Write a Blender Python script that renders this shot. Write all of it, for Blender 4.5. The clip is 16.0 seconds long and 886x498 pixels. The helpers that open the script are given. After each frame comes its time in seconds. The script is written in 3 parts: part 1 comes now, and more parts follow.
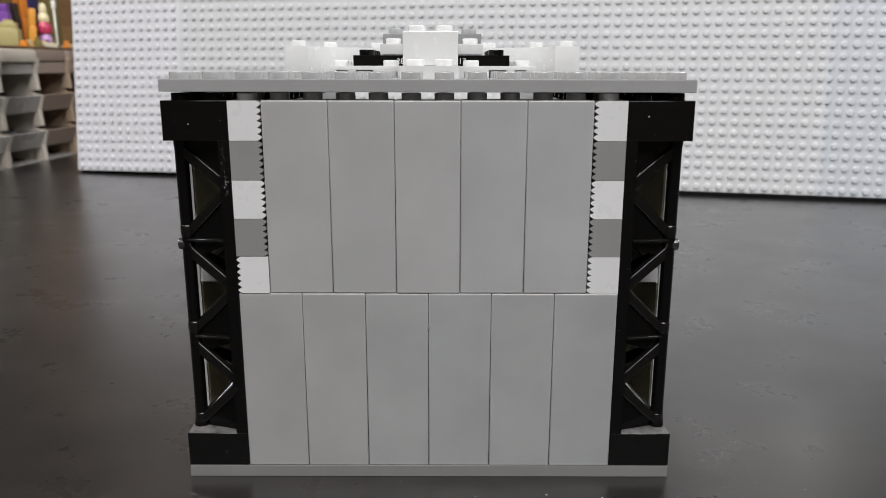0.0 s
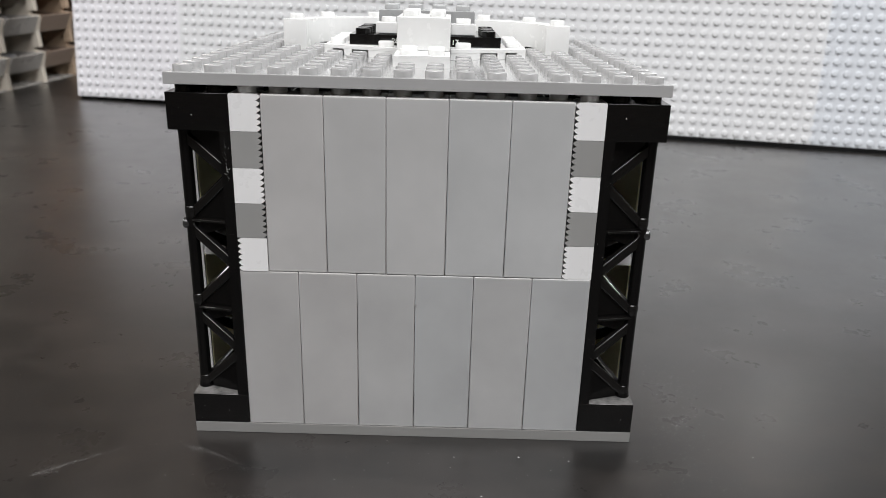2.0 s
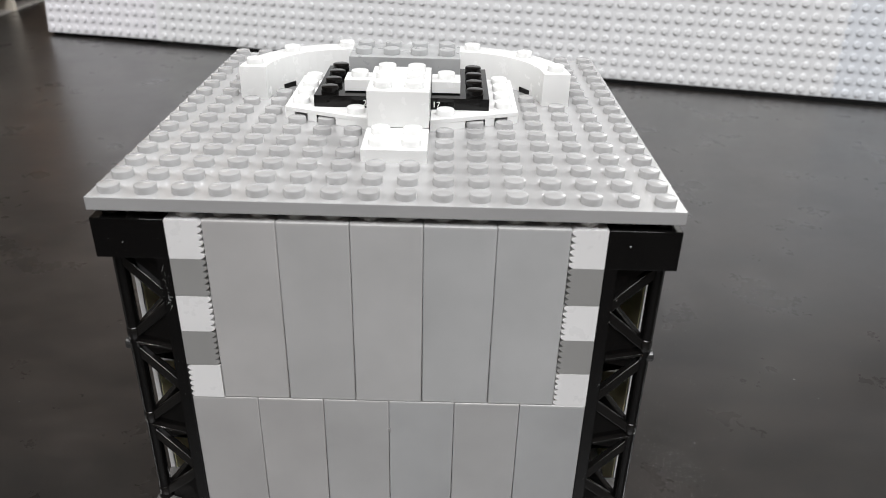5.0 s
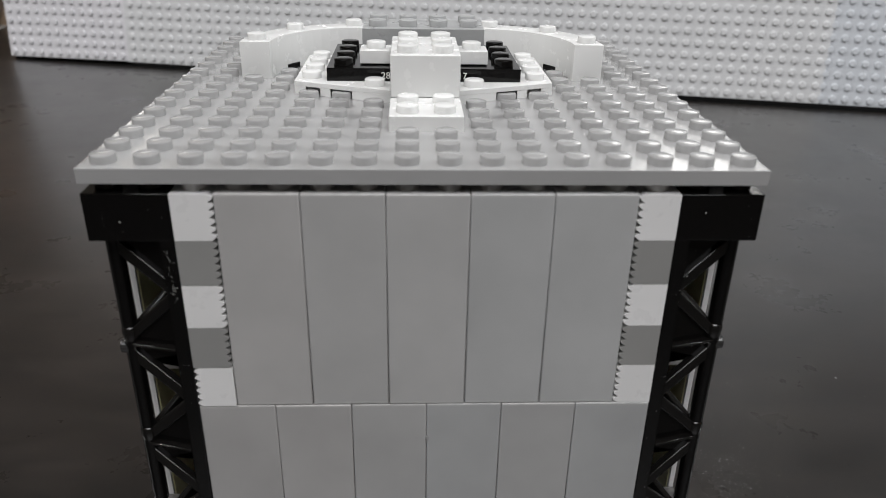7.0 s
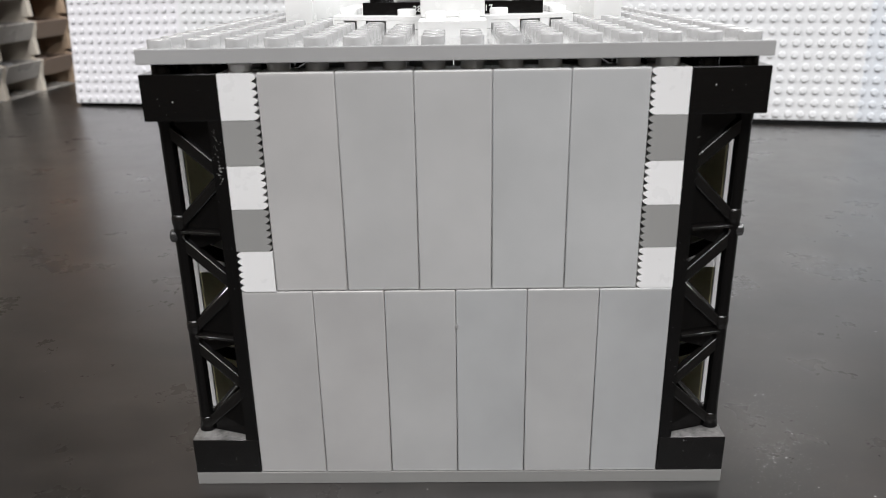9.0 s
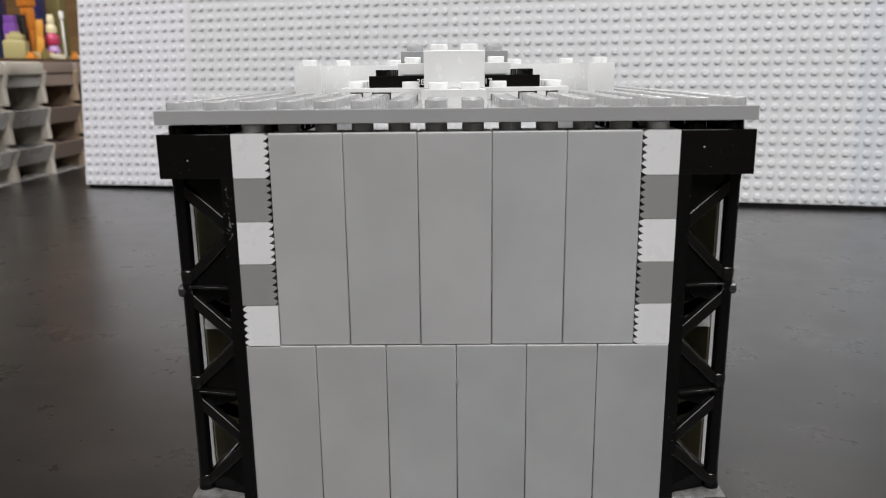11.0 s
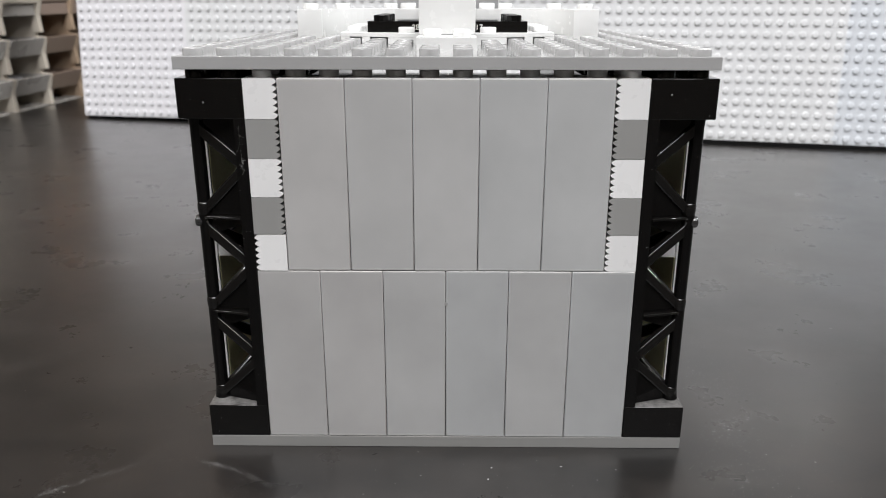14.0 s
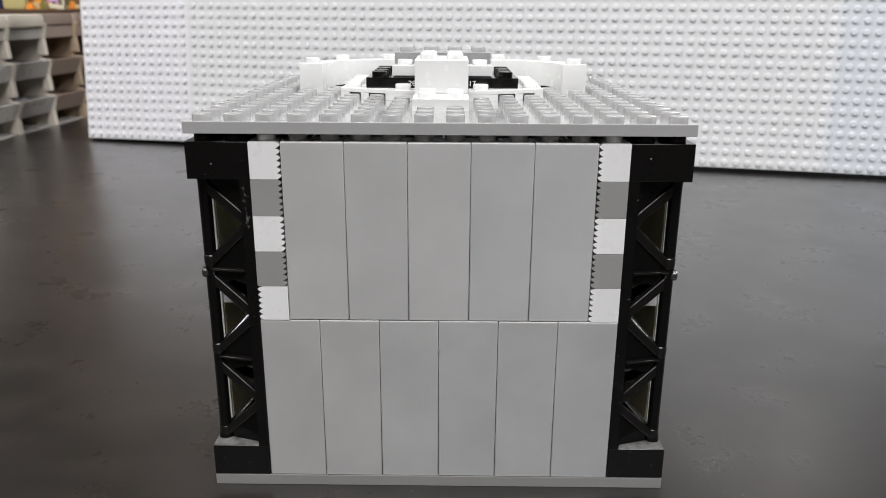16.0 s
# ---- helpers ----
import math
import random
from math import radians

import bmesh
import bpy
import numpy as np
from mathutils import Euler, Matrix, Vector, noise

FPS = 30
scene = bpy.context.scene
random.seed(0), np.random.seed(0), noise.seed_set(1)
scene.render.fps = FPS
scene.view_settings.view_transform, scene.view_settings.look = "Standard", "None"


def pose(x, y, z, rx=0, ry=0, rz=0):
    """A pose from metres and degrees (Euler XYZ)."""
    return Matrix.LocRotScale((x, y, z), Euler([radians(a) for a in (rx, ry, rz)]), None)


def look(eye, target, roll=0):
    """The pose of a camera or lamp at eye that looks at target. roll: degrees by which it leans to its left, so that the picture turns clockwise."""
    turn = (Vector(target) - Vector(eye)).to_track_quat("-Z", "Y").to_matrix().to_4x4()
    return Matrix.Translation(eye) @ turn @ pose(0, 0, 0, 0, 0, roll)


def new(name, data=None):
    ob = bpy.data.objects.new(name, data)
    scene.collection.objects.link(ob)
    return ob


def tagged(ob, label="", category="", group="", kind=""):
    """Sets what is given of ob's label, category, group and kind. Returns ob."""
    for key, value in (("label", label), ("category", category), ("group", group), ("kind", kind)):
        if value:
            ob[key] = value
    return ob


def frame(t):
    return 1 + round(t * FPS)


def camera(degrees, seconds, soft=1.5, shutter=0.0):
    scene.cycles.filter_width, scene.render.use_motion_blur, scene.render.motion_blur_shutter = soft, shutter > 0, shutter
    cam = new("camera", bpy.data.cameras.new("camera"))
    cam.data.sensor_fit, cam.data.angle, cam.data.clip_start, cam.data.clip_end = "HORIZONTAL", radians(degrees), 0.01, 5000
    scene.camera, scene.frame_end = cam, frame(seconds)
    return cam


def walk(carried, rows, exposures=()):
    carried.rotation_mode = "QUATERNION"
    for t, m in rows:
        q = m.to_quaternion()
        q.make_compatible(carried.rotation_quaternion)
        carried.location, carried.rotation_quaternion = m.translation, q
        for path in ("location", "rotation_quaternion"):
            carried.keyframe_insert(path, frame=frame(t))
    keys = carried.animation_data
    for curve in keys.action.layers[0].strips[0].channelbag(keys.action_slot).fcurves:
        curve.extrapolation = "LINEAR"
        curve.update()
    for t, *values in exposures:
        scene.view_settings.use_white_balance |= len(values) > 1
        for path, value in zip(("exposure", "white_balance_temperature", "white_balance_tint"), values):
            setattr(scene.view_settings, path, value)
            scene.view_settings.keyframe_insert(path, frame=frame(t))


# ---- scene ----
cam = camera(59.93, 16.0, soft=0.68)
PATH = [
    (0, (0.00401, -0.18626, 0.10792), (0.00371, 0.00813, 0.06088), 0.06),
    (0.5, (0.00533, -0.18942, 0.11345), (0.00334, 0.00467, 0.06526), 0.08),
    (1, (0.00522, -0.19056, 0.11941), (0.00282, 0.00339, 0.07063), 0.23),
    (1.5, (0.00667, -0.19195, 0.12511), (0.00535, 0.00015, 0.06947), 0.94),
    (2, (0.00730, -0.19479, 0.12936), (0.00738, -0.00664, 0.06153), 1.54),
    (2.5, (0.00707, -0.19139, 0.13687), (0.00860, -0.00649, 0.06066), 1.66),
    (3, (0.00684, -0.18871, 0.14648), (0.00856, -0.00415, 0.06944), 1.74),
    (3.5, (0.00793, -0.18722, 0.15432), (0.00719, -0.00601, 0.06969), 1.39),
    (4, (0.01030, -0.18066, 0.16656), (0.00826, -0.00278, 0.07516), 0.73),
    (4.5, (0.01883, -0.16549, 0.17128), (0.01567, 0.01150, 0.07820), 0.25),
    (4.7, (0.01679, -0.15730, 0.17323), (0.01450, 0.01867, 0.07820), 0.74),
    (6.8, (-0.00350, -0.13079, 0.15577), (0.00465, 0.04970, 0.07000), 1.43),
    (7, (-0.00326, -0.13340, 0.15193), (0.00501, 0.04677, 0.06550), 1.05),
    (7.5, (0.00215, -0.14061, 0.13833), (0.00857, 0.04083, 0.05444), 0.60),
    (8, (-0.00140, -0.14831, 0.13026), (0.00264, 0.03248, 0.04482), -0.03),
    (8.5, (-0.00424, -0.15715, 0.12313), (-0.00528, 0.02654, 0.04403), -0.65),
    (9, (0.00036, -0.15745, 0.11839), (-0.00322, 0.03041, 0.04988), -1.02),
    (9.2, (0.00081, -0.15851, 0.11754), (-0.00375, 0.03093, 0.05356), -0.95),
    (11.3, (-0.00045, -0.16761, 0.11031), (-0.00366, 0.02695, 0.06411), -0.64),
    (11.5, (-0.00089, -0.17038, 0.10828), (-0.00500, 0.02308, 0.05772), -0.54),
    (12, (-0.00051, -0.17471, 0.10941), (-0.00378, 0.01645, 0.05070), -0.22),
    (12.5, (0.00254, -0.17683, 0.10624), (-0.00125, 0.01410, 0.04683), -0.25),
    (13, (0.00124, -0.17891, 0.10922), (-0.00080, 0.01145, 0.04790), -0.10),
    (13.5, (0.00363, -0.18076, 0.11197), (0.00143, 0.00938, 0.04997), -0.07),
    (14, (0.00124, -0.18301, 0.11793), (-0.00078, 0.00680, 0.05494), 0.01),
    (14.5, (0.00122, -0.18692, 0.12072), (-0.00009, 0.00291, 0.05778), 0.33),
    (15, (0.00204, -0.19046, 0.12515), (0.00099, -0.00053, 0.06251), 0.47),
    (15.5, (0.00236, -0.19037, 0.12915), (0.00120, -0.00017, 0.06732), 0.56),
    (16, (0.00289, -0.19044, 0.13168), (0.00107, 0.00026, 0.07144), 0.26),
]
cam.data.dof.use_dof = True          # a small lens close to its subject: the far wall is soft
cam.data.dof.focus_distance = 0.22
cam.data.dof.aperture_fstop = 26.0
EXPOSURES = [(0.0, -0.33), (1.0, -0.3), (2.0, -0.12), (3.0, 0.0), (4.0, 0.0), (4.7, -0.08), (6.8, -0.72), (7.0, -0.7), (7.5, -0.45), (8.5, -0.02),
             (9.2, 0.1), (11.3, -0.38), (12.0, -0.15), (12.5, 0.0), (15.0, -0.02), (16.0, -0.12)]
walk(cam, [(t, look(eye, target, roll)) for t, eye, target, roll in PATH], EXPOSURES)

MM = 0.001
PLATE = 3.2
BRICK = 9.6

# ---- light: area lamps of the room, two added glare lamps, weak ambient light ----
world = bpy.data.worlds.new("room_air")
scene.world = world
world.use_nodes = True
world.node_tree.nodes["Background"].inputs[0].default_value = (0.9, 0.95, 1.0, 1)
world.node_tree.nodes["Background"].inputs[1].default_value = 0.05


def area_lamp(name, place, target, sx, sy, power, colour):
    data = bpy.data.lights.new(name, "AREA")
    data.shape, data.size, data.size_y, data.energy, data.color = "RECTANGLE", sx, sy, power, colour
    ob = new(name, data)
    ob.matrix_world = look(place, target)
    return ob


area_lamp("lamp_light", (0.1, -1.05, 1.6), (0.1, -0.75, 0), 1.4, 0.9, 59, (0.98, 0.98, 1.0))
area_lamp("lamp_light", (0.25, 0.02, 1.35), (0.25, 0.3, 0), 0.5, 0.3, 4.0, (0.97, 0.98, 1.0))
area_lamp("lamp_light", (-1.22, 0.05, 1.27), (0, 0.08, 0.1), 0.22, 0.22, 20, (0.99, 0.98, 0.97))
area_lamp("lamp_light", (1.2, 0.24, 1.27), (0, 0.08, 0.1), 0.22, 0.22, 22, (0.97, 0.99, 1.0))
area_lamp("lamp_light", (1.6, 3.8, 1.62), (1.6, 3.8, 0), 0.6, 0.8, 18, (1.0, 0.99, 0.96))
# two weak long lamps added to brighten the table's reflections, right and left
area_lamp("lamp_light", (1.3, 3.0, 1.62), (1.3, 3.0, 0), 0.5, 1.6, 5.2, (1.0, 0.99, 0.97))
area_lamp("lamp_light", (-1.2, 2.9, 1.62), (-1.2, 2.9, 0), 0.6, 1.6, 1.2, (1.0, 0.82, 0.66))
area_lamp("lamp_light", (-1.65, 4.8, 1.4), (-1.65, 4.8, 0), 0.8, 0.8, 13, (1.0, 0.97, 0.92))


# ---- materials ----
def material(name):
    m = bpy.data.materials.new(name)
    m.use_nodes = True
    nt = m.node_tree
    return m, nt, nt.nodes["Principled BSDF"]


def mapped_noise(nt, scale, detail=4.0, rough=0.55, stretch=(1, 1, 1)):
    tc = nt.nodes.new("ShaderNodeTexCoord")
    mp = nt.nodes.new("ShaderNodeMapping")
    mp.inputs["Scale"].default_value = stretch
    nz = nt.nodes.new("ShaderNodeTexNoise")
    nz.inputs["Scale"].default_value, nz.inputs["Detail"].default_value = scale, detail
    nz.inputs["Roughness"].default_value = rough
    info = nt.nodes.new("ShaderNodeObjectInfo")
    shift = nt.nodes.new("ShaderNodeMath")
    shift.operation = "MULTIPLY"
    shift.inputs[1].default_value = 7.3
    nt.links.new(info.outputs["Random"], shift.inputs[0])
    nt.links.new(shift.outputs["Value"], mp.inputs["Location"])
    nt.links.new(tc.outputs["Object"], mp.inputs["Vector"])
    nt.links.new(mp.outputs["Vector"], nz.inputs["Vector"])
    return nz


def ramp(nt, src, stops):
    r = nt.nodes.new("ShaderNodeValToRGB")
    el = r.color_ramp.elements
    while len(el) < len(stops):
        el.new(0.5)
    for e, (p, c) in zip(el, stops):
        e.position, e.color = p, (*c, 1) if len(c) == 3 else c
    nt.links.new(src, r.inputs["Fac"])
    return r


def grey(v):
    return (v, v, v)


def bumped(nt, bsdf, src, strength, distance):
    b = nt.nodes.new("ShaderNodeBump")
    b.inputs["Strength"].default_value, b.inputs["Distance"].default_value = strength, distance
    nt.links.new(src, b.inputs["Height"])
    nt.links.new(b.outputs["Normal"], bsdf.inputs["Normal"])


def plastic(name, colour, rough=0.28, vary=0.06, dust=0.0, dust_from=0.70, piece_tone=0.04):
    """Moulded toy-brick plastic: slight tone differences piece by piece, faint handling marks, fine orange peel."""
    m, nt, bsdf = material(name)
    big = mapped_noise(nt, 45.0, 3.0)
    info = nt.nodes.new("ShaderNodeObjectInfo")
    mix = nt.nodes.new("ShaderNodeMix")
    mix.data_type, mix.blend_type = "RGBA", "MULTIPLY"
    mix.inputs["Factor"].default_value = 1.0
    mix.inputs["A"].default_value = (*colour, 1)
    tone = ramp(nt, big.outputs["Fac"], [(0.25, grey(1 - vary)), (0.75, grey(1 + vary))])
    nt.links.new(tone.outputs["Color"], mix.inputs["B"])
    piece = nt.nodes.new("ShaderNodeHueSaturation")
    span = nt.nodes.new("ShaderNodeMapRange")
    span.inputs["To Min"].default_value, span.inputs["To Max"].default_value = 1 - piece_tone, 1 + piece_tone
    nt.links.new(info.outputs["Random"], span.inputs["Value"])
    nt.links.new(span.outputs["Result"], piece.inputs["Value"])
    nt.links.new(mix.outputs["Result"], piece.inputs["Color"])
    out = piece.outputs["Color"]
    if dust:
        specks = mapped_noise(nt, 2600.0, 2.0)
        mask = ramp(nt, specks.outputs["Fac"], [(dust_from, grey(0)), (dust_from + 0.08, grey(dust))])
        dm = nt.nodes.new("ShaderNodeMix")
        dm.data_type = "RGBA"
        nt.links.new(mask.outputs["Color"], dm.inputs["Factor"])
        nt.links.new(out, dm.inputs["A"])
        dm.inputs["B"].default_value = (0.45, 0.43, 0.4, 1)
        out = dm.outputs["Result"]
    nt.links.new(out, bsdf.inputs["Base Color"])
    marks = mapped_noise(nt, 260.0, 5.0, 0.6)
    rr = ramp(nt, marks.outputs["Fac"], [(0.3, grey(rough * 0.92)), (0.7, grey(rough * 1.15))])
    nt.links.new(rr.outputs["Color"], bsdf.inputs["Roughness"])
    fine = mapped_noise(nt, 900.0, 2.0)
    bumped(nt, bsdf, fine.outputs["Fac"], 0.06, 0.0002)
    return m


def dusty_black():
    """Black plastic whose upper side carries a thin, patchy film of grey dust."""
    m = plastic("dusty_black_plastic", (0.0045, 0.0042, 0.004), 0.10, 0.1, 0.12)
    nt = m.node_tree
    bsdf = nt.nodes["Principled BSDF"]
    bsdf.inputs["Specular IOR Level"].default_value = 0.35
    old = bsdf.inputs["Base Color"].links[0].from_socket
    geo = nt.nodes.new("ShaderNodeNewGeometry")
    sep = nt.nodes.new("ShaderNodeSeparateXYZ")
    nt.links.new(geo.outputs["Normal"], sep.inputs["Vector"])
    top = ramp(nt, sep.outputs["Z"], [(0.6, grey(0)), (0.95, grey(1))])
    patch = ramp(nt, mapped_noise(nt, 230.0, 6.0, 0.7).outputs["Fac"], [(0.32, grey(0.10)), (0.72, grey(0.5))])
    mul = nt.nodes.new("ShaderNodeMath")
    mul.operation = "MULTIPLY"
    nt.links.new(top.outputs["Color"], mul.inputs[0])
    nt.links.new(patch.outputs["Color"], mul.inputs[1])
    mix = nt.nodes.new("ShaderNodeMix")
    mix.data_type = "RGBA"
    nt.links.new(mul.outputs["Value"], mix.inputs["Factor"])
    nt.links.new(old, mix.inputs["A"])
    mix.inputs["B"].default_value = (0.34, 0.33, 0.32, 1)
    nt.links.new(mix.outputs["Result"], bsdf.inputs["Base Color"])
    return m


# panels in three greys, set by position: warm, plain and bluish
M_PANEL_WARM = plastic("yellowed_grey_plastic", (0.402, 0.394, 0.388), 0.34, 0.09, 0.7, 0.72, 0.02)
M_PANEL = plastic("grey_plastic", (0.395, 0.392, 0.388), 0.34, 0.09, 0.7, 0.72, 0.02)
M_PANEL_COOL = plastic("bluish_grey_plastic", (0.386, 0.389, 0.388), 0.34, 0.09, 0.7, 0.72, 0.02)
# lower row: the same greys darkened, its dimmer light put into the colour
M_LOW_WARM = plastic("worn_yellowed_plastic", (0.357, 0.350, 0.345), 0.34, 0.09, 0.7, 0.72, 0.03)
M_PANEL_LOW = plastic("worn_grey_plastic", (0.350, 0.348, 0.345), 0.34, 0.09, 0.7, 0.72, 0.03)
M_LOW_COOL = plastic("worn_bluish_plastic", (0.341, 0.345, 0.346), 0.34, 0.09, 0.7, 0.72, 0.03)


def edge_wear(m):
    """Pale scuffed edges along a panel's upper and lower rim."""
    nt = m.node_tree
    bsdf = nt.nodes["Principled BSDF"]
    old = bsdf.inputs["Base Color"].links[0].from_socket
    tc = nt.nodes.new("ShaderNodeTexCoord")
    sep = nt.nodes.new("ShaderNodeSeparateXYZ")
    nt.links.new(tc.outputs["Object"], sep.inputs["Vector"])
    far = nt.nodes.new("ShaderNodeMath")
    far.operation = "SUBTRACT"
    far.inputs[1].default_value = 0.024
    nt.links.new(sep.outputs["Z"], far.inputs[0])
    dist = nt.nodes.new("ShaderNodeMath")
    dist.operation = "ABSOLUTE"
    nt.links.new(far.outputs["Value"], dist.inputs[0])
    rim = nt.nodes.new("ShaderNodeMapRange")
    rim.inputs["From Min"].default_value, rim.inputs["From Max"].default_value = 0.0231, 0.0238
    nt.links.new(dist.outputs["Value"], rim.inputs["Value"])
    patch = ramp(nt, mapped_noise(nt, 420.0, 5.0, 0.7, (1.0, 1.0, 2.5)).outputs["Fac"], [(0.36, grey(0.08)), (0.74, grey(0.55))])
    mul = nt.nodes.new("ShaderNodeMath")
    mul.operation = "MULTIPLY"
    nt.links.new(rim.outputs["Result"], mul.inputs[0])
    nt.links.new(patch.outputs["Color"], mul.inputs[1])
    mix = nt.nodes.new("ShaderNodeMix")
    mix.data_type = "RGBA"
    nt.links.new(mul.outputs["Value"], mix.inputs["Factor"])
    nt.links.new(old, mix.inputs["A"])
    mix.inputs["B"].default_value = (0.62, 0.61, 0.59, 1)
    nt.links.new(mix.outputs["Result"], bsdf.inputs["Base Color"])


for worn in (M_PANEL_WARM, M_PANEL, M_PANEL_COOL, M_LOW_WARM, M_PANEL_LOW, M_LOW_COOL):
    edge_wear(worn)
M_ROOF = plastic("roof_grey_plastic", (0.322, 0.321, 0.319), 0.2)
M_ROOF.node_tree.nodes["Principled BSDF"].inputs["Coat Weight"].default_value = 1.0
M_ROOF.node_tree.nodes["Principled BSDF"].inputs["Coat IOR"].default_value = 1.6
M_ROOF.node_tree.nodes["Principled BSDF"].inputs["Coat Roughness"].default_value = 0.15
M_BASE = plastic("base_grey_plastic", (0.21, 0.208, 0.2), 0.36)
M_DARK = plastic("stone_grey_plastic", (0.265, 0.263, 0.255), 0.3)
M_GREY = plastic("mid_grey_plastic", (0.33, 0.335, 0.335), 0.28)
M_WHITE = plastic("white_plastic", (0.66, 0.66, 0.65), 0.25, 0.02)
M_LIGHT = plastic("pale_grey_plastic", (0.72, 0.715, 0.71), 0.28, 0.03)
M_BLACK = plastic("black_plastic", (0.0035, 0.0033, 0.0032), 0.10, 0.1, 0.25, 0.755)
M_BLACK.node_tree.nodes["Principled BSDF"].inputs["Specular IOR Level"].default_value = 0.26
M_PEG = plastic("glossy_black_plastic", (0.02, 0.02, 0.02), 0.22, 0.1)
M_PEG.node_tree.nodes["Principled BSDF"].inputs["Specular IOR Level"].default_value = 0.9
M_GLOSS = plastic("shiny_black_plastic", (0.005, 0.0046, 0.0043), 0.2, 0.1)
M_GLOSS.node_tree.nodes["Principled BSDF"].inputs["Specular IOR Level"].default_value = 0.5
M_FOOT = dusty_black()
# olive light inside the side walls put into the colour, raised to show
M_INSIDE_TINT = plastic("olive_plastic", (0.82, 0.76, 0.47), 0.35)
M_SHEET = plastic("white_sheet_plastic", (0.605, 0.61, 0.615), 0.36, 0.03)
M_SHEET_L = plastic("cool_white_sheet_plastic", (0.62, 0.615, 0.635), 0.4, 0.03)
M_SHEET_R = plastic("pale_blue_sheet_plastic", (0.56, 0.583, 0.612), 0.4, 0.03)
M_BOARD = plastic("black_board", (0.005, 0.005, 0.005), 0.8)
M_BOARD.node_tree.nodes["Principled BSDF"].inputs["Specular IOR Level"].default_value = 0.1
M_DUST = plastic("pale_dust", (0.42, 0.415, 0.41), 0.45)
M_SCUFF = plastic("grey_smear", (0.235, 0.231, 0.229), 0.7)
M_TABLEDUST = plastic("table_dust", (0.31, 0.306, 0.303), 0.7)
M_INK = plastic("white_print", (0.75, 0.75, 0.72), 0.4)


def table_material():
    m, nt, bsdf = material("black_laminate")
    grain = mapped_noise(nt, 24.0, 9.0, 0.66, (1.0, 1.8, 1.0))
    col = ramp(nt, grain.outputs["Fac"], [(0.34, (0.0055, 0.0049, 0.0045)), (0.7, (0.0205, 0.0172, 0.0153))])
    specks = mapped_noise(nt, 700.0, 2.0)
    mask = ramp(nt, specks.outputs["Fac"], [(0.74, grey(0)), (0.80, grey(0.12))])
    where = mapped_noise(nt, 9.0, 3.0)
    wm = ramp(nt, where.outputs["Fac"], [(0.45, grey(0.05)), (0.65, grey(1))])
    mul = nt.nodes.new("ShaderNodeMath")
    mul.operation = "MULTIPLY"
    nt.links.new(mask.outputs["Color"], mul.inputs[0])
    nt.links.new(wm.outputs["Color"], mul.inputs[1])
    mix = nt.nodes.new("ShaderNodeMix")
    mix.data_type = "RGBA"
    nt.links.new(mul.outputs["Value"], mix.inputs["Factor"])
    nt.links.new(col.outputs["Color"], mix.inputs["A"])
    mix.inputs["B"].default_value = (0.30, 0.29, 0.28, 1)
    nt.links.new(mix.outputs["Result"], bsdf.inputs["Base Color"])
    smear = mapped_noise(nt, 30.0, 7.0, 0.68)
    rr = ramp(nt, smear.outputs["Fac"], [(0.3, grey(0.24)), (0.75, grey(0.40))])
    nt.links.new(rr.outputs["Color"], bsdf.inputs["Roughness"])
    bsdf.inputs["IOR"].default_value = 1.52
    bsdf.inputs["Coat Weight"].default_value = 0.84
    bsdf.inputs["Coat Roughness"].default_value = 0.34
    bumped(nt, bsdf, mapped_noise(nt, 420.0, 3.0).outputs["Fac"], 0.025, 0.0003)
    return m


def wood_material(name, dark, light):
    m, nt, bsdf = material(name)
    grain = mapped_noise(nt, 6.0, 6.0, 0.6, (1.5, 1.5, 12.0))
    col = ramp(nt, grain.outputs["Fac"], [(0.3, dark), (0.7, light)])
    nt.links.new(col.outputs["Color"], bsdf.inputs["Base Color"])
    bsdf.inputs["Roughness"].default_value = 0.45
    bumped(nt, bsdf, grain.outputs["Fac"], 0.1, 0.001)
    return m


def painted(name, colour, rough=0.7):
    m, nt, bsdf = material(name)
    n = mapped_noise(nt, 5.0, 5.0)
    c = ramp(nt, n.outputs["Fac"], [(0.3, tuple(v * 0.92 for v in colour)), (0.7, colour)])
    nt.links.new(c.outputs["Color"], bsdf.inputs["Base Color"])
    bsdf.inputs["Roughness"].default_value = rough
    return m


M_TABLE = table_material()
M_WOOD = wood_material("brown_wood", (0.055, 0.028, 0.013), (0.13, 0.068, 0.03))
M_DARKWOOD = wood_material("dark_brown_wood", (0.022, 0.011, 0.0055), (0.05, 0.025, 0.0125))
M_PLANK = wood_material("yellow_brown_wood", (0.10, 0.05, 0.018), (0.20, 0.11, 0.04))
# unseen walls: north pale to brighten table reflections, others dark to limit bounce
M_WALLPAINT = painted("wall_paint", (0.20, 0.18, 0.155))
M_NORTH_BOUNCE = painted("light_wall_paint", (0.62, 0.60, 0.57))
M_CEIL = painted("ceiling_paint", (0.75, 0.74, 0.72))
M_FLOOR = wood_material("floor_wood", (0.10, 0.06, 0.03), (0.20, 0.12, 0.06))


def clear_plastic():
    m, nt, bsdf = material("milky_clear_plastic")
    bsdf.inputs["Base Color"].default_value = (0.40, 0.375, 0.35, 1)
    bsdf.inputs["Roughness"].default_value = 0.25
    bsdf.inputs["Transmission Weight"].default_value = 0.12
    n = mapped_noise(nt, 30.0, 4.0)
    r = ramp(nt, n.outputs["Fac"], [(0.3, grey(0.2)), (0.7, grey(0.4))])
    nt.links.new(r.outputs["Color"], bsdf.inputs["Roughness"])
    return m


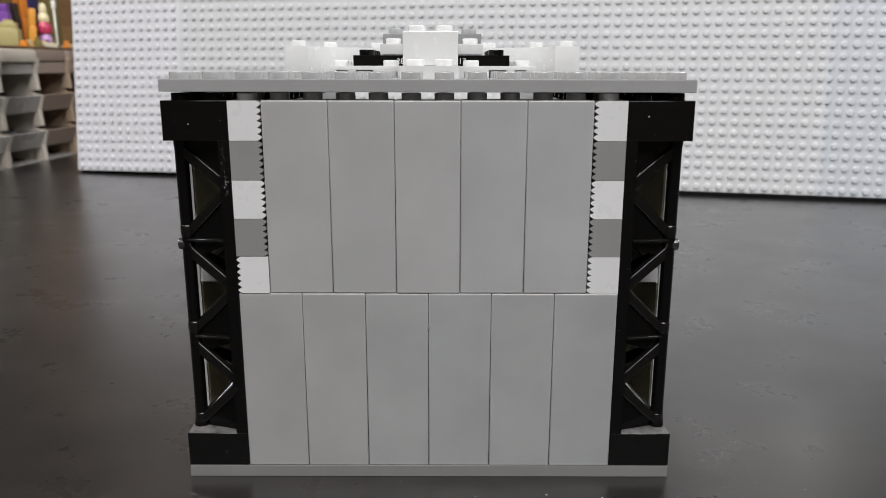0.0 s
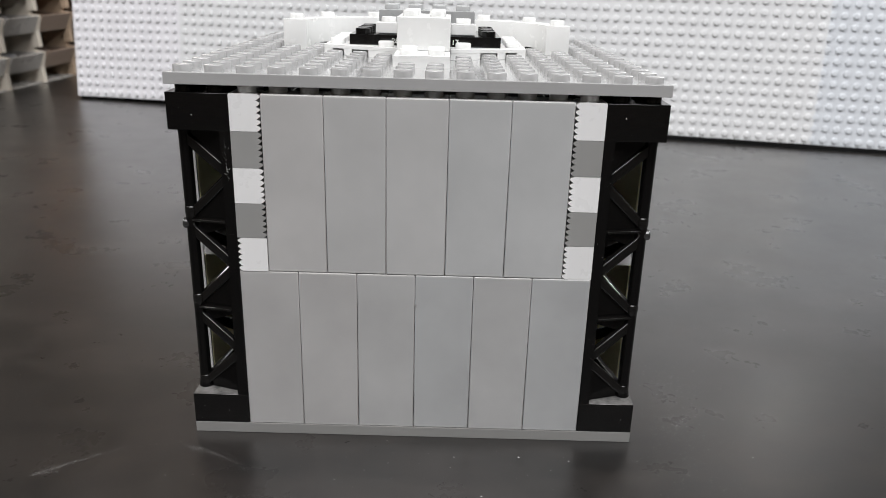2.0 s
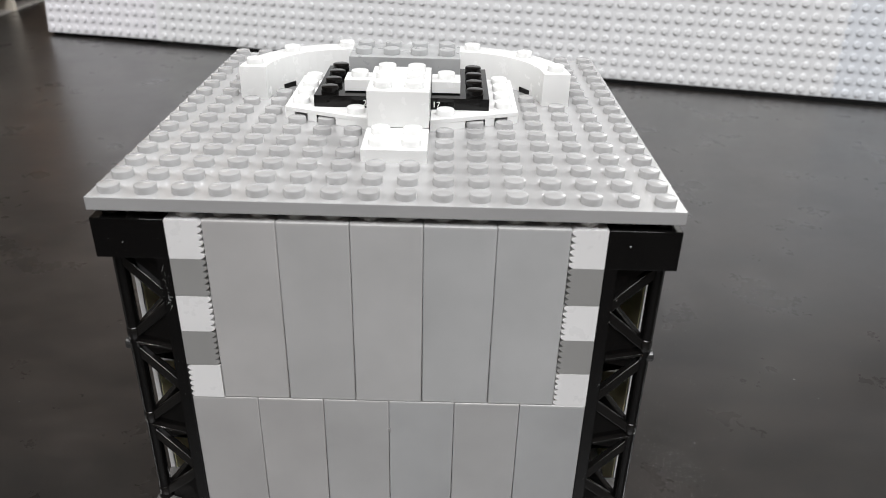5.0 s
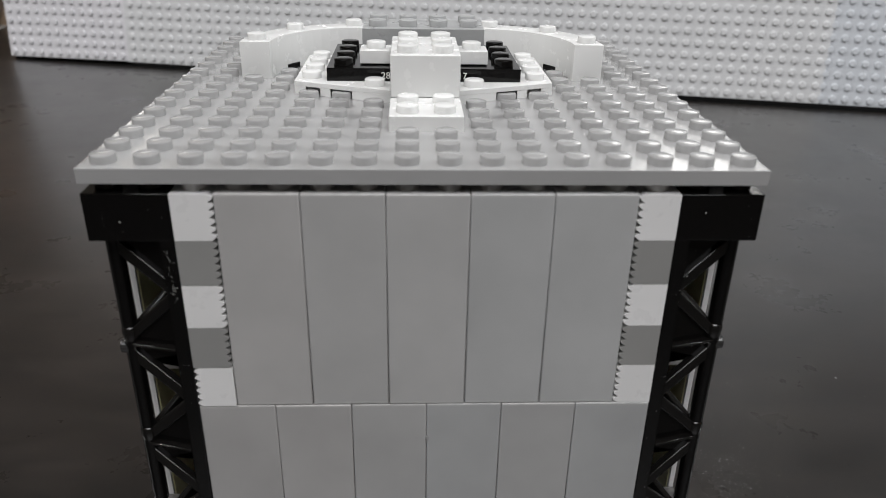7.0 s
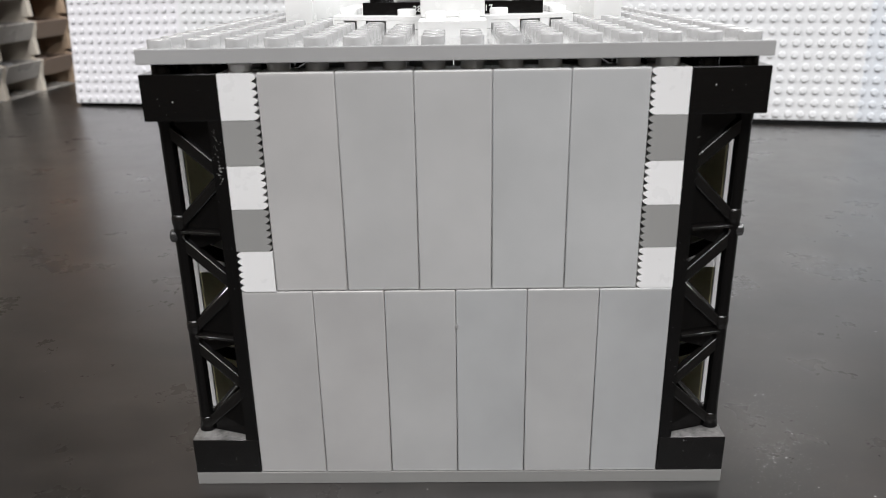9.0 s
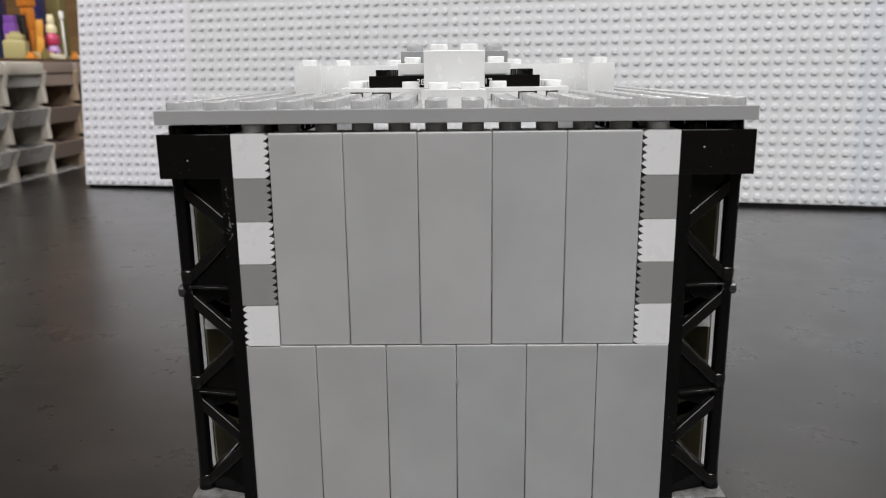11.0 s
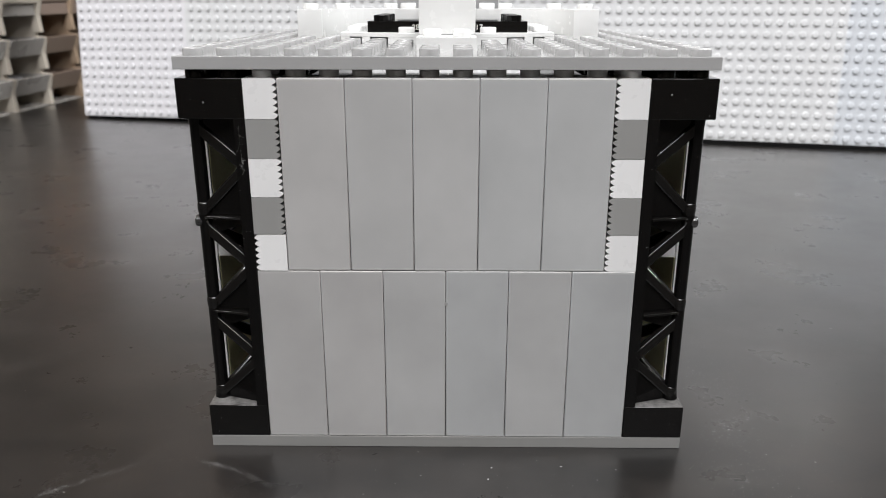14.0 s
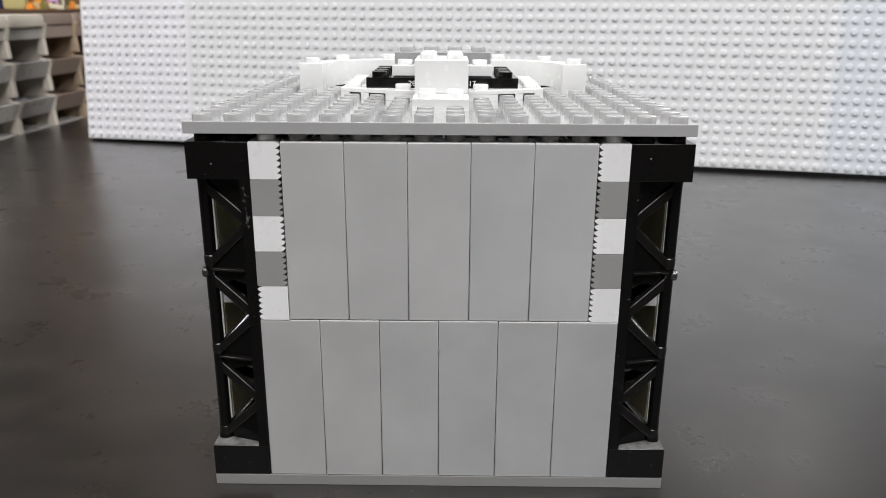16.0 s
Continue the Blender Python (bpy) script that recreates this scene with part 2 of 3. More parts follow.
M_BIN = clear_plastic()
M_RIM = painted("warm_white_rim", (0.60, 0.54, 0.46), 0.3)
M_TAPE = painted("brownish_tape", (0.30, 0.225, 0.185), 0.5)
M_TAN_BIN = painted("brownish_clear_plastic", (0.25, 0.185, 0.145), 0.3)
M_TAN_RIM = painted("tan_plastic", (0.44, 0.325, 0.23), 0.35)


# ---- mesh helpers (all in millimetres) ----
def box(bm, x0, x1, y0, y1, z0, z1, bevel=0.0):
    """A box; bevel: width of its rounded edges."""
    own = bmesh.new() if bevel else bm
    vs = [own.verts.new((x * MM, y * MM, z * MM)) for x in (x0, x1) for y in (y0, y1) for z in (z0, z1)]
    for f in ((0, 1, 3, 2), (4, 6, 7, 5), (0, 4, 5, 1), (2, 3, 7, 6), (0, 2, 6, 4), (1, 5, 7, 3)):
        own.faces.new([vs[i] for i in f])
    if bevel:
        bmesh.ops.bevel(own, geom=own.edges[:], offset=bevel * MM, segments=2, affect="EDGES", profile=0.6)
        join(bm, own)
    return bm


def join(bm, own):
    """Adds the bmesh own to bm."""
    at = [bm.verts.new(v.co) for v in own.verts]
    own.verts.index_update()
    for f in own.faces:
        bm.faces.new([at[v.index] for v in f.verts])
    own.free()


def prism(bm, outline, z0, z1, bevel=0.0, axis="z"):
    """An outline drawn out along an axis. Outline in (x, y) for z, (x, z) for y."""
    own = bmesh.new()

    def at(p, h):
        return (p[0] * MM, p[1] * MM, h * MM) if axis == "z" else (p[0] * MM, h * MM, p[1] * MM)
    low = [own.verts.new(at(p, z0)) for p in outline]
    high = [own.verts.new(at(p, z1)) for p in outline]
    n = len(outline)
    own.faces.new(low[::-1])
    own.faces.new(high)
    for i in range(n):
        own.faces.new((low[i], low[(i + 1) % n], high[(i + 1) % n], high[i]))
    bmesh.ops.recalc_face_normals(own, faces=own.faces[:])
    if bevel:
        bmesh.ops.bevel(own, geom=own.edges[:], offset=bevel * MM, segments=2, affect="EDGES", profile=0.6)
    join(bm, own)
    return bm


def lathe(bm, rings, place=(0, 0, 0), n=20, turn=None):
    """Rings of (radius, height), closed at both ends, about z or turned by a matrix."""
    rows = []
    for r, h in rings:
        row = []
        for i in range(n):
            a = 2 * math.pi * i / n
            v = Vector((r * math.cos(a), r * math.sin(a), h))
            if turn is not None:
                v = turn @ v
            row.append(bm.verts.new((v + Vector(place)) * MM))
        rows.append(row)
    bm.faces.new(rows[0][::-1])
    bm.faces.new(rows[-1])
    for a, b in zip(rows, rows[1:]):
        for i in range(n):
            bm.faces.new((a[i], a[(i + 1) % n], b[(i + 1) % n], b[i]))
    return bm


def rod(bm, a, b, radius, n=10):
    a, b = Vector(a), Vector(b)
    way = b - a
    return lathe(bm, [(radius, 0), (radius, way.length)], a, n, way.to_track_quat("Z", "Y").to_matrix())


def part(name, bm, mat, parent=None, label="", smooth=False):
    """Links a bmesh as one mesh object, under a thing or a part where given."""
    mesh = bpy.data.meshes.new(name)
    bmesh.ops.recalc_face_normals(bm, faces=bm.faces[:])
    bm.to_mesh(mesh)
    bm.free()
    if smooth == "edges":       # rounded edges shade softly, broad faces stay flat
        broad = 0.06 * max(f.area for f in mesh.polygons)
        mesh.polygons.foreach_set("use_smooth", [f.area < broad for f in mesh.polygons])
    elif smooth:
        mesh.polygons.foreach_set("use_smooth", [True] * len(mesh.polygons))
        mesh.set_sharp_from_angle(angle=radians(35))
    mesh.materials.append(mat)
    ob = new(name, mesh)
    ob.parent = parent
    if label:
        ob["label"] = label
    return ob


def again(ob, parent, place):
    """Another object on the mesh of ob, at a place in millimetres under parent."""
    o = new(ob.name.split(".")[0], ob.data)
    o.parent = parent
    o.location = Vector(place) * MM
    return o


def thing(name, label, category, group=""):
    return tagged(new(name), label, category, group)


def stud_mesh(mat, name="stud"):
    bm = bmesh.new()
    lathe(bm, [(2.4, -0.05), (2.4, 1.45), (2.3, 1.63), (2.12, 1.7)], n=24)
    mesh = bpy.data.meshes.new(name)
    bm.to_mesh(mesh)
    bm.free()
    mesh.polygons.foreach_set("use_smooth", [True] * len(mesh.polygons))
    mesh.set_sharp_from_angle(angle=radians(30))
    mesh.materials.append(mat)
    return mesh


def stud_on(mesh, parent, x, y, z):
    o = new("stud", mesh)
    o.parent = parent
    o.location = (x * MM, y * MM, z * MM)
    return o


# ---- the table and the room ----
tagged(part("table", box(bmesh.new(), -1300, 1100, -520, 1300, -30, 0, 2.0), M_TABLE),
       "black wood-grain laminate table top with dust and scuffs", "table", kind="structure")
tagged(part("floor", box(bmesh.new(), -2600, 2600, -2600, 5200, -790, -740), M_FLOOR), "brown wooden floor", "floor", kind="structure")
tagged(part("wall_north", box(bmesh.new(), -2600, 2600, 5200, 5300, -740, 1680), M_NORTH_BOUNCE), "unseen north wall, pale to brighten reflections in the table", "wall", kind="structure")
tagged(part("wall_south", box(bmesh.new(), -2600, 2600, -2700, -2600, -740, 1680), M_WALLPAINT), "unseen beige wall, kept dark to limit bounced light", "wall", kind="structure")
tagged(part("wall_west", box(bmesh.new(), -2700, -2600, -2600, 5200, -740, 1680), M_WALLPAINT), "unseen beige wall, kept dark to limit bounced light", "wall", kind="structure")
tagged(part("wall_east", box(bmesh.new(), 2600, 2700, -2600, 5200, -740, 1680), M_WALLPAINT), "unseen beige wall, kept dark to limit bounced light", "wall", kind="structure")
tagged(part("ceiling", box(bmesh.new(), -2700, 2700, -2700, 5300, 1680, 1740), M_CEIL), "plain white ceiling", "ceiling", kind="structure")

# ---- the backdrop of studded baseplates ----
LEFT = Vector((-364.0, 583.0, 0))
ALONG = Vector((670.0, -153.5, 0)).normalized()
PITCH = 8.85
ANGLE = math.degrees(math.atan2(ALONG.y, ALONG.x))
BACK = 6.4          # degrees by which the sheets lean back


def wall_sheet(s0, s1, z0, lift, mat, label, height=269.9, proud=0.0, first=0.5, pitch=PITCH):
    """A thin baseplate standing on its edge, from s0 to s1 along the line, its face towards the toy building."""
    sheet = thing("baseplate", label, "baseplate", "baseplates of the backdrop")
    sheet.matrix_world = Matrix.Translation((LEFT + ALONG * s0 + Vector((0, 0, z0))) * MM) @ pose(0, 0, 0, 0, 0, ANGLE) @ pose(0, 0, 0, -BACK, 0, 0) @ pose(0, 0, 0, 0, -lift, 0)
    part("sheet", box(bmesh.new(), 0, s1 - s0, -proud, 2.5, 0, height, 0.3), mat, sheet)
    bm = bmesh.new()
    turn = Matrix.Rotation(radians(90), 3, "X")
    for i in range(int((s1 - s0) / pitch - first + 0.5)):
        for j in range(int(height / PITCH)):
            lathe(bm, [(2.5, -0.1), (2.42, 1.15), (2.25, 1.42), (1.9, 1.52)], ((i + first) * pitch, -proud, (j + 0.5) * PITCH), 12, turn)
    studs = part("studs", bm, mat, sheet, smooth="edges")
    studs["kind"] = "stuff"
    return sheet


wall_sheet(0, 119, 3.0, 0.6, M_SHEET_L, "cool white studded baseplate standing on edge on the table", height=186.0)
wall_sheet(116.0, 687.5, 3.9, 0.0, M_SHEET, "white studded baseplate standing on edge on the table", proud=0.35, first=0.66, pitch=8.894)
# added black board and lip stand in for the shaded gap under the sheets
board = part("backing_board", box(box(box(bmesh.new(), 1, 1082, 3.5, 12, 0, 180, 0.5), 118, 681, 3.5, 11.5, 180, 266, 0.5), 118, 1082, -0.9, 3.4, 0, 3.7, 0.2), M_BOARD)
board.matrix_world = Matrix.Translation(LEFT * MM) @ pose(0, 0, 0, 0, 0, ANGLE) @ pose(0, 0, 0, -BACK, 0, 0)
tagged(board, "black board added behind the studded sheets to darken the gap below", "board")
wall_sheet(680.4, 1083, 3.9, -0.6, M_SHEET_R, "pale blue-grey studded baseplate standing on edge on the table", height=186.0, proud=-1.1, first=0.83)

# ---- the toy building ----
S_PANEL, S_ROOF, S_WHITE, S_BLACK, S_LIGHT, S_GREY = (stud_mesh(m) for m in (M_PANEL, M_ROOF, M_WHITE, M_BLACK, M_LIGHT, M_GREY))
building = thing("toy_building", "grey toy-brick building with black lattice corner supports on the table", "toy building")
part("base_plate", box(bmesh.new(), -63.9, 63.9, 0, 127.8, 0, PLATE, 0.15), M_BASE, building, "thin grey base plate")

Z0, ZM, ZT = PLATE, PLATE + 5 * BRICK, PLATE + 10 * BRICK


def panel_mesh(mat):
    """The shared mesh of a smooth wall panel, two studs wide and five bricks high."""
    bm = box(bmesh.new(), -7.95, 7.95, 0, 7.9, 0.03, 48 - 0.03, 0.3)
    made = part("panel", bm, mat, building, smooth="edges")
    data = made.data
    bpy.data.objects.remove(made)
    return data


def stand_panel(data, place, lean=0.0):
    o = new("panel", data)
    o.parent = building
    o.location = Vector(place) * MM
    o.rotation_euler = (radians(lean), 0, 0)
    return o


# low panels use the greys darkened for dimmer light
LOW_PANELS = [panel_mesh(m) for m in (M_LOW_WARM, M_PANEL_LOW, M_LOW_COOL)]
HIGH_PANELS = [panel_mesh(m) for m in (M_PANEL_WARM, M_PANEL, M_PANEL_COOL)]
for k, grey_no in enumerate((0, 0, 1, 2, 1, 2)):
    stand_panel(LOW_PANELS[grey_no], (-40 + 16 * k, 0.12 + random.uniform(-0.12, 0.12), Z0 + random.uniform(-0.03, 0.03)), random.uniform(-0.1, 0.1))
for k, grey_no in enumerate((0, 1, 1, 2, 2)):
    p = stand_panel(HIGH_PANELS[grey_no], (-32 + 16 * k, 0.07 + random.uniform(-0.12, 0.12), ZM + random.uniform(0.0, 0.06)), random.uniform(-0.1, 0.1))
    for dx in (-4, 4):
        stud_on(S_PANEL, p, dx, 4, 48)


chip = part("chip", prism(bmesh.new(), [(-0.35, 0), (-0.1, -0.55), (0.25, -0.4), (0.4, 0.2), (0.1, 0.6), (-0.25, 0.45)], -0.13, 0.3, axis="y"), M_DARK, building, "small dark chip at a panel's edge")
chip.location = (0.15 * MM, 0, (ZM - 9.0) * MM)


def tooth_brick(mat, side):
    """A grille brick seen from its end: one side has small horizontal ridges (side -1 or 1)."""
    pts, n, deep = [], 6, 1.05
    step = (BRICK - 0.1) / n
    for i in range(n):
        z = 0.05 + i * step
        pts += [(4 - deep, z), (4 - deep * 0.5, z + step * 0.18), (3.95, z + step * 0.45), (3.95, z + step * 0.55), (4 - deep * 0.5, z + step * 0.82)]
    pts.append((4 - deep, BRICK - 0.05))
    pts += [(-3.95, BRICK - 0.05), (-3.95, 0.05)]
    pts = [(x * side, z) for x, z in pts]
    return prism(bmesh.new(), pts, 0.0, 15.8, axis="y")


for sx in (-1, 1):
    for k in range(5):
        mat = M_LIGHT if k % 2 == 0 else M_DARK
        side = -sx
        if sx < 0 and k == 0:
            side = sx
        b = part("grille_brick", tooth_brick(mat, side), mat, building, "white ridged brick" if k % 2 == 0 else "stone grey ridged brick")
        b.location = (sx * 44 * MM, 0.05 * MM, (ZM + BRICK * k) * MM)
        if k == 4:
            for y in (4, 12):
                stud_on(S_LIGHT, b, 0, y, BRICK)


ROD_X, ROD_Y = -5.6, -2.2
STEP = 25.8         # height of one bay of the lattice


def lattice_piece(outline, front, back, rear=False, bevel=0.0):
    """A flat piece of the lattice between rod and rail; outline in (x, height), front and back measured across its plane."""
    end = 6.2 if rear else -6.2
    slope = (end - ROD_Y) / 12.1
    lean = math.hypot(1, slope)
    across = Vector((slope, -1, 0)) / lean if not rear else Vector((-slope, 1, 0)) / lean
    bm = bmesh.new()
    rows = []
    for d in (front, back):
        rows.append([bm.verts.new((Vector((x, ROD_Y + slope * (x - ROD_X), z)) + across * d) * MM) for x, z in outline])
    n = len(outline)
    bm.faces.new(rows[0])
    bm.faces.new(rows[1][::-1])
    for i in range(n):
        bm.faces.new((rows[0][i], rows[0][(i + 1) % n], rows[1][(i + 1) % n], rows[1][i]))
    bmesh.ops.recalc_face_normals(bm, faces=bm.faces[:])
    if bevel:
        bmesh.ops.bevel(bm, geom=bm.edges[:], offset=bevel * MM, segments=3, affect="EDGES", profile=0.5)
    return bm


def support(parent):
    """Black lattice support, ten bricks high, on a two by two foot; its open side faces -x."""
    sup = new("support")
    sup.parent = parent
    part("foot", box(bmesh.new(), -7.95, 7.95, -7.95, 7.95, 0.02, BRICK - 0.25, 0.3), M_FOOT, sup, smooth="edges")
    part("cap", box(bmesh.new(), -7.95, 7.95, -7.95, 7.95, 96 - BRICK, 96, 0.2), M_BLACK, sup, smooth="edges")
    for x in (-4, 4):
        for y in (-4, 4):
            stud_on(S_BLACK, sup, x, y, 96)
    part("rail", box(bmesh.new(), 5.0, 7.95, -7.92, -4.4, 9, 88, 0.3), M_BLACK, sup, smooth="edges")
    part("rail", box(bmesh.new(), 5.0, 7.95, 4.4, 7.92, 9, 88, 0.3), M_BLACK, sup, smooth="edges")
    part("web", box(bmesh.new(), 6.6, 7.8, -4.5, 4.5, 9, 88), M_BLACK, sup)
    bm = bmesh.new()
    lathe(bm, [(2.1, 8.9), (1.72, 12), (1.62, 16), (1.6, 50), (1.65, 84), (2.1, 88)], (ROD_X, ROD_Y, 0), 20)
    part("rod", bm, M_BLACK, sup, smooth=True)
    for rear in (False, True):
        for k in range(3):
            z = 65.0 - STEP * k
            # rising brace, its ridge lit from above
            part("brace", lattice_piece([(-5.2, z - 0.4), (-4.3, z), (5.6, z + 9.9), (5.6, z + 6.6), (-5.2, z - 4.2)], 0.95, -0.95, rear, 0.42), M_GLOSS, sup, smooth="edges")
            # falling brace
            part("brace", lattice_piece([(-5.2, z + 20.4), (5.6, z + 12.2), (5.6, z + 8.9), (-5.2, z + 17.0)], 0.95, -0.95, rear, 0.25), M_GLOSS, sup, smooth="edges")
            low = z - 3.9 if k < 2 else 9.0
            part("gusset", lattice_piece([(-5.4, low), (5.8, low), (5.8, z + 8.0), (-5.4, z - 2.2)], 0.1, -0.7, rear), M_BLACK, sup)
            if k < 2:
                part("gusset", lattice_piece([(-5.4, z - 4.0), (5.6, z - 3.9), (5.6, z - 5.0), (-1.2, z - 7.8), (-5.4, z - 9.6)], 0.1, -0.7, rear), M_BLACK, sup)
                part("fin", lattice_piece([(-4.6, z - 4.4), (5.2, z - 3.9), (5.2, z - 3.25), (-4.6, z - 3.75)], 1.7, -1.2, rear, 0.15), M_GLOSS, sup, smooth="edges")
        part("gusset", lattice_piece([(-5.4, 83.8), (5.8, 75.0), (5.8, 87.0), (-5.4, 87.0)], 0.1, -0.7, rear), M_BLACK, sup)
    for k in range(3):
        z = 65.0 - STEP * k
        bm = bmesh.new()
        lathe(bm, [(1.6, -3.2), (1.74, -2.2), (1.78, -0.9), (1.7, -0.4), (1.4, 0.0), (0.9, 0.22), (0.4, 0.3)], (ROD_X + 0.1, ROD_Y - 0.2, z - 0.2), 20)
        part("knuckle", bm, M_GLOSS, sup, smooth=True)
    peg = rod(bmesh.new(), (-4.5, ROD_Y, 59.6), (-7.6, ROD_Y, 59.6), 1.5, 20)
    lathe(peg, [(1.5, 0), (1.42, 0.25), (1.15, 0.4)], (-7.6, ROD_Y, 59.6), 20, Matrix.Rotation(radians(-90), 3, "Y"))
    part("peg", peg, M_PEG, sup, smooth=True)
    return sup


corner = support(building)
corner.location = (-56 * MM, 8 * MM, Z0 * MM)


def copy_part(ob, parent, m):
    o = ob.copy()
    scene.collection.objects.link(o)
    o.parent = parent
    o.matrix_basis = m
    for c in ob.children:
        copy_part(c, o, c.matrix_basis.copy())
    return o


copy_part(corner, building, Matrix.Translation((56 * MM, 8 * MM, Z0 * MM)) @ Matrix.Diagonal((-1, 1, 1, 1)))
copy_part(corner, building, Matrix.Translation((-56 * MM, 119.8 * MM, Z0 * MM)) @ Matrix.Diagonal((1, -1, 1, 1)))
copy_part(corner, building, Matrix.Translation((56 * MM, 119.8 * MM, Z0 * MM)) @ Matrix.Diagonal((-1, -1, 1, 1)))

# side walls behind the supports, and a lower back wall
for sx in (-1, 1):
    for tier in (0, 1):
        for k in range(3):
            y, long = 17.2 + 31.4 * k, 31.4
            bm = box(bmesh.new(), -63.9, -62.8, y + 0.1, y + long - 0.1, 0.1, 46.1 if tier == 0 else 47.9, 0.2)
            o = part("side_panel", bm, M_PANEL, building, "thin grey wall panel")
            o.location = (0, 0, (Z0, ZM)[tier] * MM)
            lining = part("lining", box(bmesh.new(), -62.78, -62.5, y, y + long - 0.2, 0.3 if tier == 0 else 3.2, 46.0), M_INSIDE_TINT, o, "inner face tinted olive for the dim light inside")
            # black filler where only a dark hollow lies behind the pale block
            if tier == 1:
                part("ledge", box(bmesh.new(), -62.4, -56.4, y + (0.5 if k == 0 else 0.1), y + long - 0.1, -1.7, 2.0, 0.2), M_BLACK, o, "black filler in place of the dark hollow along the wall")
            if tier == 1 and k == 0:
                part("end_block", box(bmesh.new(), -62.4, -56.4, y - 0.9, y + 0.3, -1.6, 2.5, 0.2), M_LIGHT, o, "pale block at the ledge's end")
            if sx > 0:
                o.scale = (-1, 1, 1)
    # the wall's lit front edge, its brightness put into a paler material
    edge = part("wall_edge", box(bmesh.new(), -63.95, -62.7, 16.1, 17.0, 0.2, 96, 0.15), M_LIGHT, building, "front edge of the side wall, paled for the light on it")
    edge.location = (0, 0, Z0 * MM)
    if sx > 0:
        edge.scale = (-1, 1, 1)
    beam = part("beam", box(bmesh.new(), -7.9, 7.9, 16.1, 111.7, 0, 9.5, 0.2), M_BLACK, building, "black top beam")
    beam.location = (sx * 56 * MM, 0, (Z0 + 86.5) * MM)
    for k in range(12):
        stud_on(S_BLACK, beam, -4, 20 + 8 * k, 9.5)
        stud_on(S_BLACK, beam, 4, 20 + 8 * k, 9.5)

    inner = part("beam", box(bmesh.new(), -7.4, 7.4, 8.2, 119.7, 0, 9.5, 0.2), M_BLACK, building, "black inner beam under the roof")
    inner.location = (sx * 40.5 * MM, 0, (Z0 + 86.5) * MM)
    for k in range(13):
        stud_on(S_BLACK, inner, -4, 12 + 8 * k, 9.5)
        stud_on(S_BLACK, inner, 4, 12 + 8 * k, 9.5)

for k in range(6):
    stand_panel(LOW_PANELS[1], (-40 + 16 * k, 119.9, Z0))
for k in range(6):
    o = part("back_panel", box(bmesh.new(), -7.86, 7.86, 0, 7.9, 0.05, 37, 0.22), M_PANEL, building)
    o.location = ((-40 + 16 * k) * MM, 119.9 * MM, ZM * MM)

# ---- the loose roof with the white turret ----
ROOF_Z = ZT + 1.85
roof = thing("toy_roof", "grey studded toy roof plate with white turret, resting loosely on the building", "toy roof")
roof.matrix_world = pose(0, -0.3 * MM, (ROOF_Z - 0.08) * MM, -0.35, 0.05, 0)
bm = box(bmesh.new(), -63.9, 63.9, 0, 127.8, 0.2, PLATE, 0.15)
under = min((f for f in bm.faces if f.calc_area() > 0.01), key=lambda f: f.calc_center_median().z)
bmesh.ops.inset_region(bm, faces=[under], thickness=1.35 * MM)
bmesh.ops.translate(bm, vec=(0, 0, 2.0 * MM), verts=under.verts[:])
plate = part("roof_plate", bm, M_ROOF, roof, "grey sixteen by sixteen stud plate")
ARC = [(math.cos(a), math.sin(a)) for a in [math.pi / 2 * i / 14 for i in range(15)]]


def covered(x, y):
    if abs(x) < 8 and 24 < y < 64 or abs(x) < 32 and 56 < y < 88 or abs(x) < 16 and 46 < y < 104:
        return True
    r = math.hypot(abs(x) - 16, y - 72)
    return abs(x) > 16 and y > 72 and 22 < r < 33


for i in range(16):
    for j in range(16):
        x, y = -60 + 8 * i, 4 + 8 * j
        if not covered(x, y):
            stud_on(S_ROOF, plate, x, y, PLATE)
T = PLATE        # the roof's upper face, from its underside

# nose plate with arched front
bm = bmesh.new()
prism(bm, [(-7.9, T + 3.2), (7.9, T + 3.2), (7.9, T), (5.6, T), (5.6, T + 0.5), (2.4, T + 0.5), (2.4, T), (-2.4, T), (-2.4, T + 0.5), (-5.6, T + 0.5), (-5.6, T), (-7.9, T)], 24.1, 40, axis="y")
nose = part("nose_plate", bm, M_WHITE, roof, "white plate at the turret's front")
for x in (-4, 4):
    for y in (28, 36):
        stud_on(S_WHITE, nose, x, y, T + 3.2)
tower = part("turret_brick", box(bmesh.new(), -7.9, 7.9, 40.2, 63.9, T + 3.2, T + 12.8, 0.2), M_WHITE, roof, "tall white brick", smooth="edges")
for x in (-4, 4):
    for y in (44, 52, 60):
        stud_on(S_WHITE, tower, x, y, T + 12.8)
def slant(x):
    return 56 - 9 * (31.9 - abs(x)) / 23.8


def wedge_outline(cuts):
    left = [(-31.9, 56)]
    for a, b in cuts:
        left += [(-b, slant(b)), (-b, slant(b) + 3.5), (-a, slant(a) + 4.2), (-a, slant(a))]
    left += [(-8.1, 47), (-8.1, 56)]
    return left + [(-x, y) for x, y in left[::-1]] + [(31.9, 88), (-31.9, 88)]


